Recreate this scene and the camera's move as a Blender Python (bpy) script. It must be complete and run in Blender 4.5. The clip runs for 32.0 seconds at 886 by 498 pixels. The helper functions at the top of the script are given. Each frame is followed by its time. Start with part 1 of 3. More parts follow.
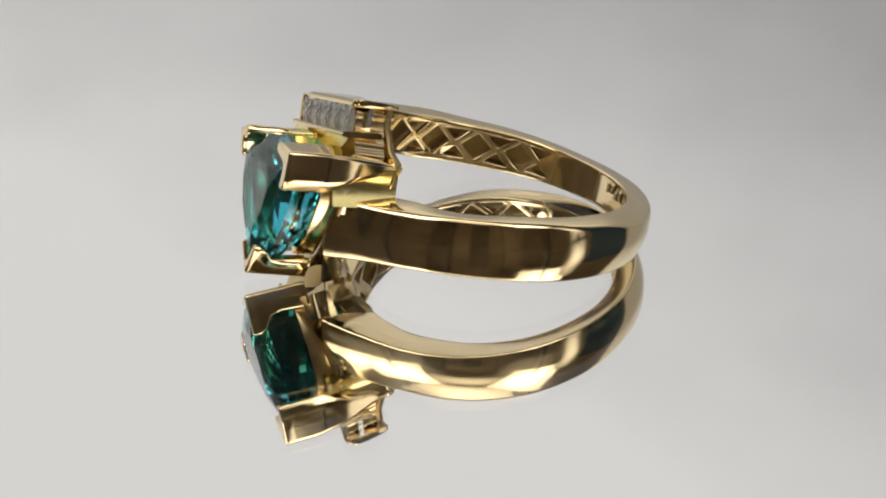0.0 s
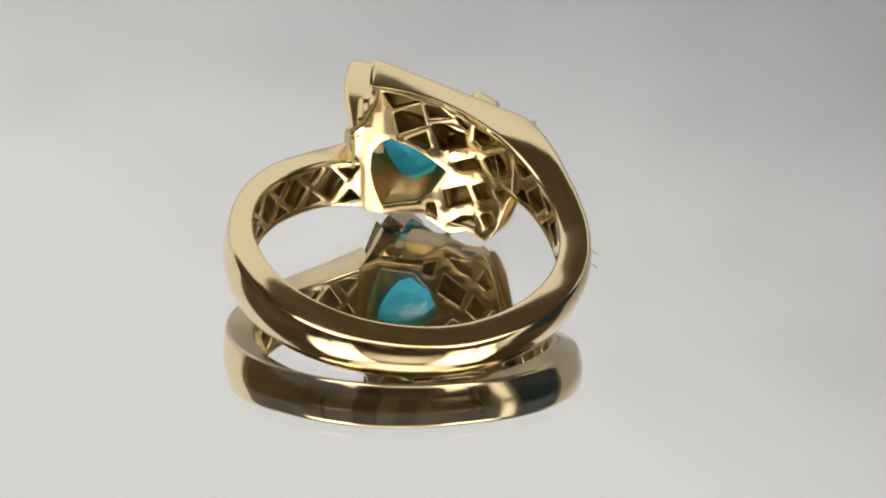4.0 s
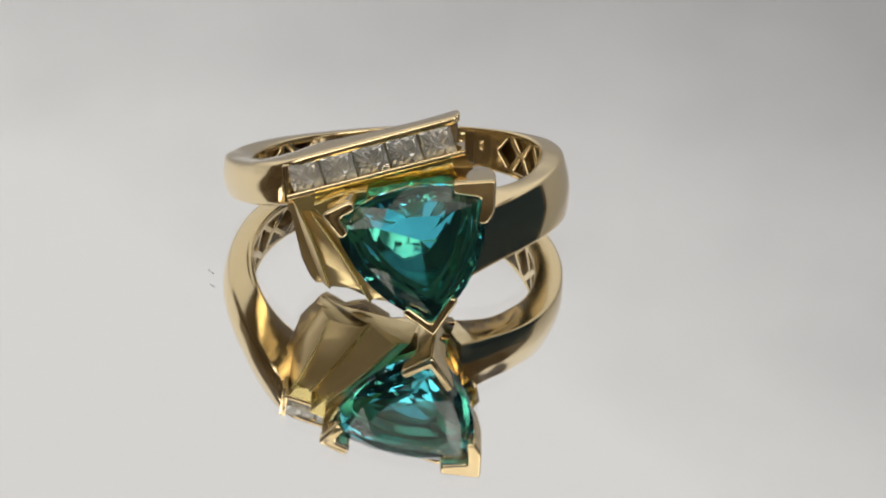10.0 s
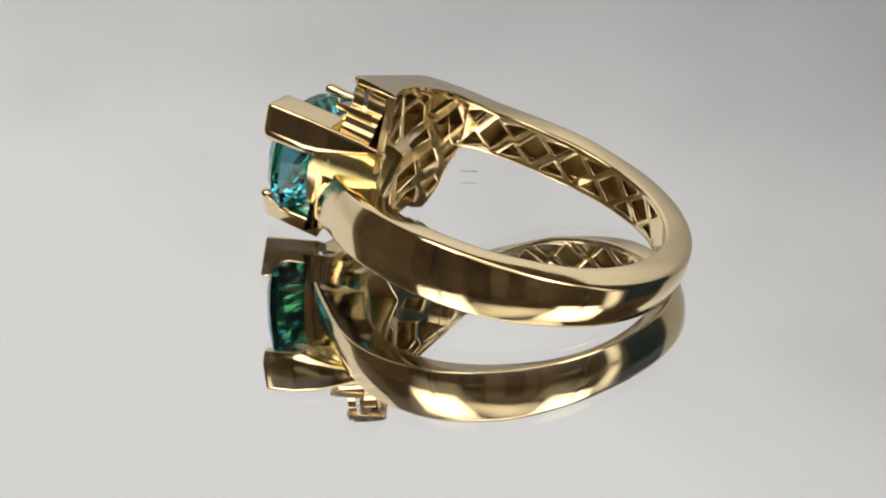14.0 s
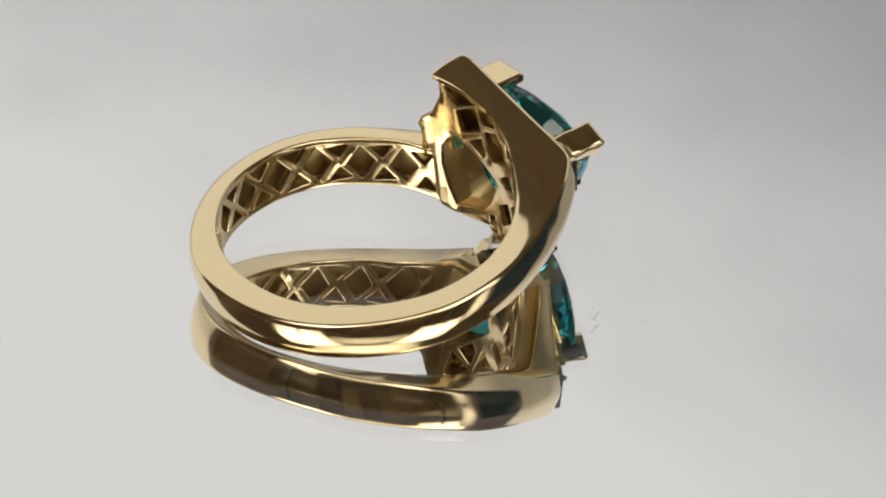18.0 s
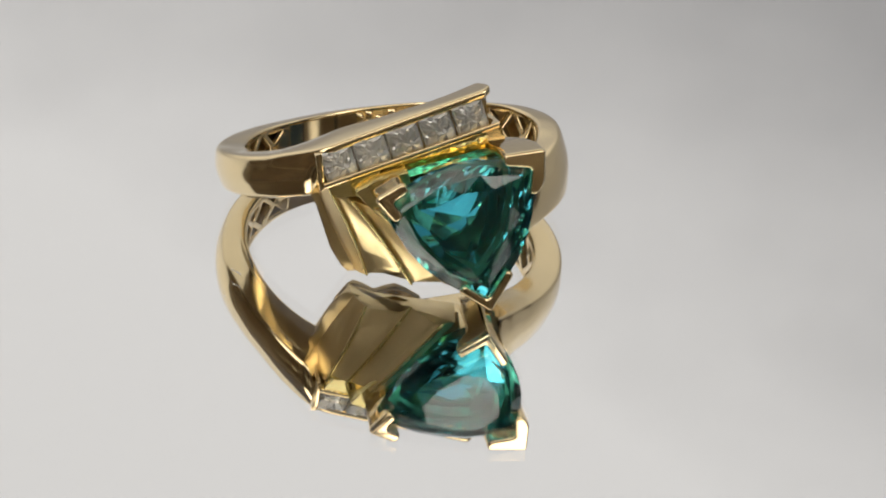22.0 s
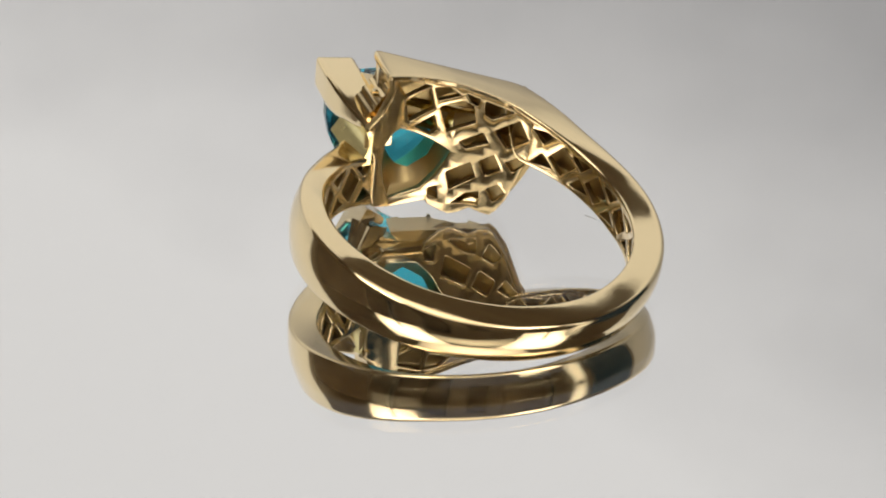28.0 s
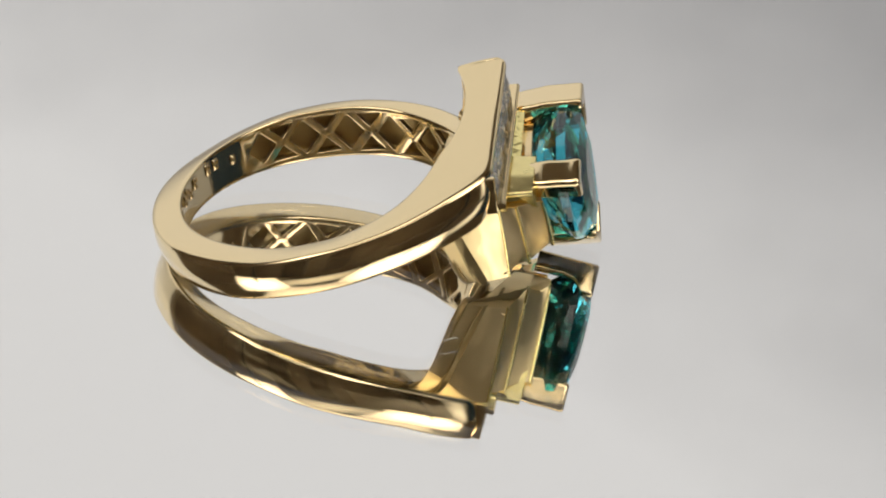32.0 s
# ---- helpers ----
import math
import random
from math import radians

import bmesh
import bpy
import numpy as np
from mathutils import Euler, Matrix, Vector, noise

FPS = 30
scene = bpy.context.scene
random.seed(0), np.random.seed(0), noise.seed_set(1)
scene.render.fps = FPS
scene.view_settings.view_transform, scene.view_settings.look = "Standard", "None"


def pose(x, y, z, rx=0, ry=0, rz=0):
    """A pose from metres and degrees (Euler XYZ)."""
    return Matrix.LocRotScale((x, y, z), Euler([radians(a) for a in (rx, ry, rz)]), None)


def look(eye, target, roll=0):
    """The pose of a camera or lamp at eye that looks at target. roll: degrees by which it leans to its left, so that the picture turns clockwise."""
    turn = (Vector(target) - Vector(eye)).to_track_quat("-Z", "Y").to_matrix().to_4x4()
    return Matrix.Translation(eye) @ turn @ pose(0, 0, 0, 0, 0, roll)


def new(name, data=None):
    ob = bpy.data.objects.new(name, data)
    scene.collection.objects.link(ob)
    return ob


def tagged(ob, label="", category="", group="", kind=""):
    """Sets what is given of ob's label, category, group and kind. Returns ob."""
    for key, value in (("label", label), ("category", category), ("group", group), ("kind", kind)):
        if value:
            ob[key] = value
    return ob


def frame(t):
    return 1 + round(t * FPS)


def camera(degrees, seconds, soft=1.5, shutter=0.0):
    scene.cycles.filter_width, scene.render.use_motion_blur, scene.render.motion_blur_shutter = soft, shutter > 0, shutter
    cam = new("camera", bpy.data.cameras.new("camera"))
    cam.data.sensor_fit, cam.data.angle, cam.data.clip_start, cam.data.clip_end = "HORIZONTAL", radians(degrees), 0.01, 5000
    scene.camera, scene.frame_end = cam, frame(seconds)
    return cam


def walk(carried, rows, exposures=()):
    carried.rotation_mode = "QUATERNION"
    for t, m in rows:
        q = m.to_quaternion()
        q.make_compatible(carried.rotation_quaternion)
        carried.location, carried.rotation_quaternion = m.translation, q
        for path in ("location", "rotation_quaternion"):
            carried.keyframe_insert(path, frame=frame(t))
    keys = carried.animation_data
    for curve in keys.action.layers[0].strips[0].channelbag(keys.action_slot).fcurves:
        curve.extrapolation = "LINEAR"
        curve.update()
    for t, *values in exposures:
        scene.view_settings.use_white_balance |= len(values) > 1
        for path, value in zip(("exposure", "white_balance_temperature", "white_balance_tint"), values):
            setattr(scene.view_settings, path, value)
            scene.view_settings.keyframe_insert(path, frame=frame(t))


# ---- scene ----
from mathutils import geometry

# One ring unit is 0.85 mm: the finger hole has a radius of 10 units (17 mm across).
S = 0.00085
TILT, LEAN = -9.86, -0.73          # the head of the ring lies higher than the back of its band
HUB = (-2.03, 4.85, 0.0)
YAW0, SPIN = 287.46, -28.906   # degrees, degrees per second of the turntable
GLASS = 0.46 * S       # clear sheet over the silvering

# ---- camera ----
cam = camera(22.27, 32.0, soft=2.0)
ELEV, DIST, ROLL = 25.533, 156.62, 2.539
AIM = Vector((0, math.cos(radians(ELEV)), -math.sin(radians(ELEV))))
SIDE = Vector((1, 0, 0))
RISE = SIDE.cross(AIM)
RIGHT = SIDE * math.cos(radians(ROLL)) + RISE * math.sin(radians(ROLL))
UP = RISE * math.cos(radians(ROLL)) - SIDE * math.sin(radians(ROLL))
# seconds, sideways, upward and backward drift of the camera in ring units
DRIFT = [(0, 2.46, 0.70, 1.61), (1, 2.94, 1.24, 1.85), (1.5, 2.86, 1.46, 1.96), (2, 2.66, 1.25, 2.07), (2.5, 2.52, 1.40, 2.00), (3, 2.32, 1.53, 1.92),
         (4, 3.71, 0.88, 1.37), (6.5, 2.29, 2.51, 0.42), (7, 2.18, 2.07, 0.43), (8, 1.79, 1.57, 0.71), (9, 2.02, 0.94, 0.74), (10, 1.65, 1.15, 0.35),
         (10.5, 1.80, 1.28, 0.06), (11, 1.66, 0.77, -0.22), (12, 1.52, 0.72, -0.21), (12.6, 1.05, 0.47, -0.21), (13, 1.04, 0.28, -0.17), (14, 1.25,
         0.59, -0.07), (16.5, 1.61, 0.41, -0.52), (17, 1.45, 0.38, -0.58), (18, 1.35, 0.48, -0.70), (19, 1.33, 0.05, -0.70), (20, 1.32, -0.03, -0.70),
         (21, 1.00, -0.28, -1.14), (22, 0.65, -0.33, -1.58), (22.6, 0.56, -0.24, -1.84), (23, 0.59, -0.29, -1.90), (24, 0.97, -0.48, -2.05), (25,
         1.16, -0.31, -2.06), (28, 1.59, 0.22, -2.06), (29, 1.46, 0.14, -2.33), (30, 1.53, -0.01, -2.61), (30.5, 1.33, -0.11, -2.75), (31, 1.28,
         -0.12, -2.88), (32, 1.38, -0.22, -2.88)]
PATH = []
for t, a, b, c in DRIFT:
    eye = (AIM * -(DIST + c) + RIGHT * a + UP * b) * S
    PATH.append((t, look(eye, eye + AIM, ROLL)))
walk(cam, PATH, exposures=[(0, 0.0), (32, 0.0)])

# ---- world ----
world = bpy.data.worlds.new("world")
scene.world = world
world.use_nodes = True
world.node_tree.nodes["Background"].inputs[0].default_value = (0.5, 0.42, 0.34, 1)
world.node_tree.nodes["Background"].inputs[1].default_value = 0.05


# ---- materials ----
def material(name):
    m = bpy.data.materials.new(name)
    m.use_nodes = True
    return m, m.node_tree.nodes, m.node_tree.links, m.node_tree.nodes["Principled BSDF"]


def noise_node(nodes, links, scale, detail=3.0, kind="Object", stretch=(1, 1, 1)):
    tc = nodes.new("ShaderNodeTexCoord")
    mp = nodes.new("ShaderNodeMapping")
    mp.inputs["Scale"].default_value = stretch
    n = nodes.new("ShaderNodeTexNoise")
    n.inputs["Scale"].default_value = scale
    n.inputs["Detail"].default_value = detail
    links.new(tc.outputs[kind], mp.inputs[0])
    links.new(mp.outputs[0], n.inputs["Vector"])
    return n


def ramp(nodes, links, source, a, b, lo=0.0, hi=1.0):
    r = nodes.new("ShaderNodeMapRange")
    r.inputs["From Min"].default_value, r.inputs["From Max"].default_value = a, b
    r.inputs["To Min"].default_value, r.inputs["To Max"].default_value = lo, hi
    links.new(source, r.inputs["Value"])
    return r.outputs["Result"]


def mix_colour(nodes, links, fac, c1, c2):
    m = nodes.new("ShaderNodeMix")
    m.data_type = "RGBA"
    links.new(fac, m.inputs["Factor"])
    m.inputs["A"].default_value, m.inputs["B"].default_value = (*c1, 1), (*c2, 1)
    return m.outputs["Result"]


def gold(name, colour, rough, bump, lumps=0.22, size=1100):
    m, nodes, links, p = material(name)
    p.inputs["Metallic"].default_value = 1.0
    wear = noise_node(nodes, links, 420, 4)
    links.new(mix_colour(nodes, links, wear.outputs["Fac"], tuple(c * 0.97 for c in colour), colour), p.inputs["Base Color"])
    scratch = noise_node(nodes, links, 2200, 2, stretch=(1, 1, 0.25))
    links.new(ramp(nodes, links, scratch.outputs["Fac"], 0.35, 0.75, rough * 0.85, rough * 1.3), p.inputs["Roughness"])
    wave = noise_node(nodes, links, 260, 2)
    ding = noise_node(nodes, links, size, 2)
    both = nodes.new("ShaderNodeMath")
    both.operation = "MULTIPLY_ADD"
    both.inputs[1].default_value = lumps
    links.new(ding.outputs["Fac"], both.inputs[0])
    links.new(wave.outputs["Fac"], both.inputs[2])
    b = nodes.new("ShaderNodeBump")
    b.inputs["Strength"].default_value = bump
    b.inputs["Distance"].default_value = 0.00012
    links.new(both.outputs[0], b.inputs["Height"])
    links.new(b.outputs[0], p.inputs["Normal"])
    return m


GOLD = gold("polished_gold", (0.945, 0.768, 0.462), 0.10, 0.10)
GOLD_YELLOW = gold("recess_gold", (0.95, 0.815, 0.385), 0.22, 0.14)
GOLD_SATIN = gold("satin_gold", (0.95, 0.755, 0.44), 0.17, 0.12)
GOLD_BRUSHED = gold("brushed_gold", (0.93, 0.745, 0.41), 0.34, 0.25)
# rough gold, its colour darkened for the shade inside pockets and recesses
GOLD_SHADED = gold("rough_shaded_gold", (0.52, 0.39, 0.19), 0.42, 0.5)
GOLD_CAST = gold("cast_gold", (0.95, 0.825, 0.36), 0.17, 0.85, 0.9, 1500)


def gem(name, colour, ior, rough=0.0, clear=1.0):
    m, nodes, links, p = material(name)
    p.inputs["Base Color"].default_value = (*colour, 1)
    p.inputs["Transmission Weight"].default_value = clear
    p.inputs["IOR"].default_value = ior
    p.inputs["Roughness"].default_value = rough
    return m


TEAL = gem("teal_gemstone", (0.075, 0.54, 0.68), 1.62, 0.0, 0.98)
DIAMOND = gem("diamond", (0.97, 0.97, 0.98), 2.4, 0.0, 0.68)
# pale metal reflector, added behind the diamonds to brighten them
PALE_BACKING = gold("pale_backing", (0.90, 0.88, 0.85), 0.22, 0.6)


def silvering():
    m, nodes, links, p = material("silvered_mirror")
    p.inputs["Metallic"].default_value = 1.0
    p.inputs["Base Color"].default_value = (0.93, 0.93, 0.925, 1)
    p.inputs["Roughness"].default_value = 0.0
    return m


def clear_sheet():
    m, nodes, links, p = material("clear_glass_sheet")
    out = nodes["Material Output"]
    t, g, mx = nodes.new("ShaderNodeBsdfTransparent"), nodes.new("ShaderNodeBsdfGlossy"), nodes.new("ShaderNodeMixShader")
    g.inputs["Roughness"].default_value = 0.0
    mx.inputs[0].default_value = 0.07
    links.new(t.outputs[0], mx.inputs[1])
    links.new(g.outputs[0], mx.inputs[2])
    links.new(mx.outputs[0], out.inputs[0])
    nodes.remove(p)
    return m


def glow_sheet(name, low, high, strength):
    """White sheet made to glow for bright surroundings; uneven, dimmer low and towards +x."""
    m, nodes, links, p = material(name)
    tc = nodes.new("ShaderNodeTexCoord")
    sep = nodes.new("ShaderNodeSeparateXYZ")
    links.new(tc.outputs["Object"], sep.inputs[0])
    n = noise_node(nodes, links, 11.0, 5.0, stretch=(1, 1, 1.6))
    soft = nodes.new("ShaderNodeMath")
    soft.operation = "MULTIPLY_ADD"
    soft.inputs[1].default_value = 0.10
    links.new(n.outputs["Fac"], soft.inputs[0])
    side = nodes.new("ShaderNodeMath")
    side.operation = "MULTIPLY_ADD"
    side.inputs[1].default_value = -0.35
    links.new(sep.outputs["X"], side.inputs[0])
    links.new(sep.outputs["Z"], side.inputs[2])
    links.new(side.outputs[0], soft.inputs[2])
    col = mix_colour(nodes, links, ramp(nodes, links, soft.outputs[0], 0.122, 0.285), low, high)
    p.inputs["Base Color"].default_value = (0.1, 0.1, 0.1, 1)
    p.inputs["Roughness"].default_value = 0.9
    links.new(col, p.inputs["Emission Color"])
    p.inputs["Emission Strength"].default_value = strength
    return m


def plain(name, c1, c2, scale, rough=0.7):
    m, nodes, links, p = material(name)
    n = noise_node(nodes, links, scale, 4)
    links.new(mix_colour(nodes, links, ramp(nodes, links, n.outputs["Fac"], 0.3, 0.7), c1, c2), p.inputs["Base Color"])
    p.inputs["Roughness"].default_value = rough
    return m


def lamp_panel(name, colour, strength, wide, high, rim=0.12):
    """A diffuser that is brightest in the middle."""
    m, nodes, links, p = material(name)
    p.inputs["Base Color"].default_value = (0.7, 0.7, 0.7, 1)
    p.inputs["Emission Color"].default_value = (*colour, 1)
    tc = nodes.new("ShaderNodeTexCoord")
    mp = nodes.new("ShaderNodeMapping")
    mp.inputs["Scale"].default_value = (1.9 / wide, 1.9 / high, 1)
    g = nodes.new("ShaderNodeTexGradient")
    g.gradient_type = "SPHERICAL"
    links.new(tc.outputs["Object"], mp.inputs[0])
    links.new(mp.outputs[0], g.inputs[0])
    links.new(ramp(nodes, links, g.outputs["Fac"], 0.0, 0.7, strength * rim, strength), p.inputs["Emission Strength"])
    return m


SILVER, SHEET = silvering(), clear_sheet()
# emission stands in for the bright surroundings the mirror shows
BACKDROP_GLOW = glow_sheet("backdrop_glow", (0.25, 0.247, 0.252), (0.685, 0.673, 0.66), 1.0)
BROWN = plain("brown_wall", (0.44, 0.36, 0.265), (0.60, 0.51, 0.39), 6)
DARK_CLOTH = plain("dark_brown_cloth", (0.135, 0.103, 0.073), (0.235, 0.182, 0.13), 10, 0.9)
NAVY = plain("navy_cloth", (0.018, 0.045, 0.085), (0.03, 0.065, 0.12), 8, 0.9)
LAMP = lamp_panel("softbox_diffuser", (1.0, 0.95, 0.85), 3.9, 0.30, 0.36, 0.3)
STRIPE = lamp_panel("strip_light_diffuser", (1.0, 0.97, 0.92), 1.1, 0.085, 0.34)
FILL_GLOW = lamp_panel("fill_diffuser", (1.0, 0.93, 0.80), 0.9, 0.44, 0.18, 0.3)
OVERHEAD = lamp_panel("overhead_diffuser", (1.0, 0.93, 0.80), 1.9, 0.42, 0.30, 0.28)
BLACK = plain("black_plastic", (0.02, 0.02, 0.02), (0.03, 0.03, 0.03), 40, 0.4)
LINT = plain("grey_lint", (0.72, 0.72, 0.71), (0.82, 0.82, 0.81), 900, 0.9)


# ---- mesh helpers ----
HEAD = Matrix.Translation((0.1, 0.72, -0.08)) @ Matrix.Rotation(radians(2.5), 4, "Z")   # the head sits slightly turned on the band


def put(name, bm, mat, parent=None, label="", scale=S, smooth=40, weighted=True, head=False):
    """Links a bmesh as one mesh object, in ring units, under its thing."""
    bmesh.ops.recalc_face_normals(bm, faces=bm.faces)
    me = bpy.data.meshes.new(name)
    bm.to_mesh(me)
    bm.free()
    if head:
        me.transform(HEAD)
    me.transform(Matrix.Diagonal((scale, scale, scale, 1)))
    me.materials.append(mat)
    if smooth:
        me.shade_smooth()
        me.set_sharp_from_angle(angle=radians(smooth))
    ob = new(name, me)
    if parent:
        ob.parent = parent
    if weighted and smooth:
        w = ob.modifiers.new("weighted", "WEIGHTED_NORMAL")
        w.keep_sharp = True
    if label:
        tagged(ob, label)
    return ob


def part(name, bm, mat, parent, label="", **k):
    return put(name, bm, mat, parent, label, **k)


def empty(name):
    return new(name)


def sweep(sections, closed_ends=True):
    """A skin over equal rings of points."""
    bm = bmesh.new()
    rows = [[bm.verts.new(p) for p in s] for s in sections]
    n = len(rows[0])
    for a, b in zip(rows, rows[1:]):
        for i in range(n):
            bm.faces.new((a[i], a[(i + 1) % n], b[(i + 1) % n], b[i]))
    if closed_ends:
        bm.faces.new(rows[0][::-1])
        bm.faces.new(rows[-1])
    return bm


def prism(poly, y0, y1, bevel=0.12, seg=2, taper=0.0):
    """A polygon of (x, z) points carried from y0 to y1; y0 and y1 may be functions of x."""
    f0 = y0 if callable(y0) else (lambda x: y0)
    f1 = y1 if callable(y1) else (lambda x: y1)
    bm = bmesh.new()
    cx, cz = sum(p[0] for p in poly) / len(poly), sum(p[1] for p in poly) / len(poly)
    a = [bm.verts.new((x, f0(x), z)) for x, z in poly]
    k = 1 - taper
    b = [bm.verts.new((cx + (x - cx) * k, f1(x), cz + (z - cz) * k)) for x, z in poly]
    n = len(poly)
    bm.faces.new(a)
    bm.faces.new(b[::-1])
    for i in range(n):
        bm.faces.new((a[i], b[i], b[(i + 1) % n], a[(i + 1) % n]))
    if bevel:
        bmesh.ops.bevel(bm, geom=bm.edges[:], offset=bevel, segments=seg, profile=0.5, affect="EDGES", clamp_overlap=True)
    return bm


def rounded(points, r, n=3):
    """Rounds the corners of a flat ring of 2D points; r is one radius or one for each corner."""
    out = []
    m = len(points)
    for i, p in enumerate(points):
        rr = r[i] if isinstance(r, (list, tuple)) else r
        p, a, b = Vector(p), Vector(points[i - 1]), Vector(points[(i + 1) % m])
        if rr <= 0:
            out += [tuple(p)] * 1
            continue
        ra, rb = min(rr, (a - p).length * 0.45), min(rr, (b - p).length * 0.45)
        s, e = p + (a - p).normalized() * ra, p + (b - p).normalized() * rb
        for j in range(n + 1):
            u = j / n
            out.append(tuple(s * (1 - u) ** 2 + p * 2 * u * (1 - u) + e * u * u))
    return out


def at_angle(r, deg, z):
    """A point of the ring: angle 0 at the head (-y), growing towards +x."""
    return (r * math.sin(radians(deg)), -r * math.cos(radians(deg)), z)


def table(rows):
    """A smooth curve through (x, y) rows that does not overshoot."""
    xs, ys = np.array([r[0] for r in rows], float), np.array([r[1] for r in rows], float)
    h, d = np.diff(xs), np.diff(ys) / np.diff(xs)
    m = np.concatenate([[d[0]], np.where(d[:-1] * d[1:] > 0, 2 * d[:-1] * d[1:] / np.where(d[:-1] + d[1:] == 0, 1, d[:-1] + d[1:]), 0), [d[-1]]])

    def at(v):
        if v <= xs[0]:
            return float(ys[0])
        if v >= xs[-1]:
            return float(ys[-1])
        i = int(np.searchsorted(xs, v) - 1)
        u = (v - xs[i]) / h[i]
        return float(ys[i] * (1 + 2 * u) * (1 - u) ** 2 + h[i] * m[i] * u * (1 - u) ** 2 + ys[i + 1] * u * u * (3 - 2 * u) + h[i] * m[i + 1] * u * u * (u - 1))
    return at


# ---- the room ----
def build_room():
    # curved glowing sheet added behind the turntable, from the table up to overhead
    def shell(name, az0, az1, el0, el1, radius, mat, label, category, thick=0.004, n=28, m=18):
        bm = bmesh.new()
        grid = {}
        for k, r in enumerate((radius, radius + thick)):
            for i in range(n + 1):
                for j in range(m + 1):
                    turn = az0 + (az1 - az0) * i / n
                    top = el1(turn) if callable(el1) else el1
                    az, el = radians(turn), radians(el0 + (top - el0) * j / m)
                    grid[k, i, j] = bm.verts.new((r * math.cos(el) * math.sin(az), -r * math.cos(el) * math.cos(az), r * math.sin(el) - 0.02))
        for k in (0, 1):
            for i in range(n):
                for j in range(m):
                    bm.faces.new((grid[k, i, j], grid[k, i + 1, j], grid[k, i + 1, j + 1], grid[k, i, j + 1]))
        for i in range(n):
            for j in (0, m):
                bm.faces.new((grid[0, i, j], grid[0, i + 1, j], grid[1, i + 1, j], grid[1, i, j]))
        for j in range(m):
            for i in (0, n):
                bm.faces.new((grid[0, i, j], grid[0, i, j + 1], grid[1, i, j + 1], grid[1, i, j]))
        ob = put(name, bm, mat, None, scale=1, weighted=False)
        return tagged(ob, label, category, kind="structure")

    # the added sheet reaches less high on one side
    shell("backdrop", 114, 246, -2, lambda a: 49 + 17 * min(max((a - 152) / 52, 0), 1), 0.50, BACKDROP_GLOW, "white sheet curved behind the turntable, added to glow for bright surroundings", "backdrop")
    # table and room around
    bm = bmesh.new()
    bmesh.ops.create_cube(bm, size=1, matrix=Matrix.Translation((0, 0, -0.04)) @ Matrix.Diagonal((1.8, 1.8, 0.03, 1)))
    tagged(put("floor", bm, BROWN, None, scale=1, smooth=0), "brown table board under the turntable", "table", kind="structure")
    for name, x, y, w, d in (("wall_front", 0, -0.85, 1.75, 0.04), ("wall_back", 0, 0.85, 1.75, 0.04), ("wall_left", -0.85, 0, 0.04, 1.65), ("wall_right", 0.85, 0, 0.04, 1.65)):
        bm = bmesh.new()
        bmesh.ops.create_cube(bm, size=1, matrix=Matrix.Translation((x, y, 0.475)) @ Matrix.Diagonal((w, d, 1.0, 1)))
        tagged(put(name, bm, BROWN, None, scale=1, smooth=0), "plain brown wall of the dim room", "wall", kind="structure")
    bm = bmesh.new()
    bmesh.ops.create_cube(bm, size=1, matrix=Matrix.Translation((0, 0, 1.0)) @ Matrix.Diagonal((1.8, 1.8, 0.05, 1)))
    tagged(put("ceiling", bm, BROWN, None, scale=1, smooth=0), "plain brown ceiling of the dim room", "ceiling", kind="structure")
    shell("side_curtain", 76, 112, -2, 34, 0.46, NAVY, "dark navy cloth hung beside the turntable", "curtain", n=12, m=8)

    # unseen cloth added to give the gold its dark reflection on the left
    shell("reflection_cloth", -108, -62, -2, 30, 0.60, DARK_CLOTH, "dark brown cloth added beside the turntable to darken reflections", "curtain", n=12, m=8)
    # unseen panels added so that the gold reflects light and dark stripes
    for x, w, h, mat in ((-0.30, 0.22, 0.55, DARK_CLOTH), (0.05, 0.16, 0.40, DARK_CLOTH), (0.36, 0.18, 0.62, BROWN)):
        bm = bmesh.new()
        bmesh.ops.create_cube(bm, size=1, matrix=Matrix.Translation((x, -0.79, h / 2 - 0.025)) @ Matrix.Diagonal((w, 0.08, h, 1)))
        bmesh.ops.bevel(bm, geom=bm.edges[:], offset=0.006, segments=2, affect="EDGES")
        tagged(put("reflection_panel", bm, mat, None, scale=1, weighted=False), "plain upright panel added against the room wall to vary the reflections", "panel", kind="structure")

    def softbox(az, el, dist, w, h, name, mat, label, hung=False):
        thing = tagged(empty(name), label, "lamp", group="lamps by the turntable")
        eye = Vector((dist * math.cos(radians(el)) * math.sin(radians(az)), -dist * math.cos(radians(el)) * math.cos(radians(az)), dist * math.sin(radians(el))))
        thing.matrix_world = look(eye, (0, 0, 0))
        bm = bmesh.new()
        bmesh.ops.create_cube(bm, size=1, matrix=Matrix.Translation((0, 0, 0.0)) @ Matrix.Diagonal((w, h, 0.006, 1)))
        bmesh.ops.bevel(bm, geom=bm.edges[:], offset=0.002, segments=1, affect="EDGES")
        part("diffuser", bm, mat, thing, scale=1, weighted=False)
        bm = bmesh.new()
        bmesh.ops.create_cube(bm, size=1, matrix=Matrix.Translation((0, 0, 0.030)) @ Matrix.Diagonal((w * 1.04, h * 1.04, 0.05, 1)))
        bmesh.ops.bevel(bm, geom=bm.edges[:], offset=0.01, segments=2, affect="EDGES")
        part("housing", bm, BLACK, thing, "black plastic housing", scale=1, weighted=False)
        down = thing.matrix_world.inverted()
        foot = thing.matrix_world @ Vector((0, 0, 0.055))
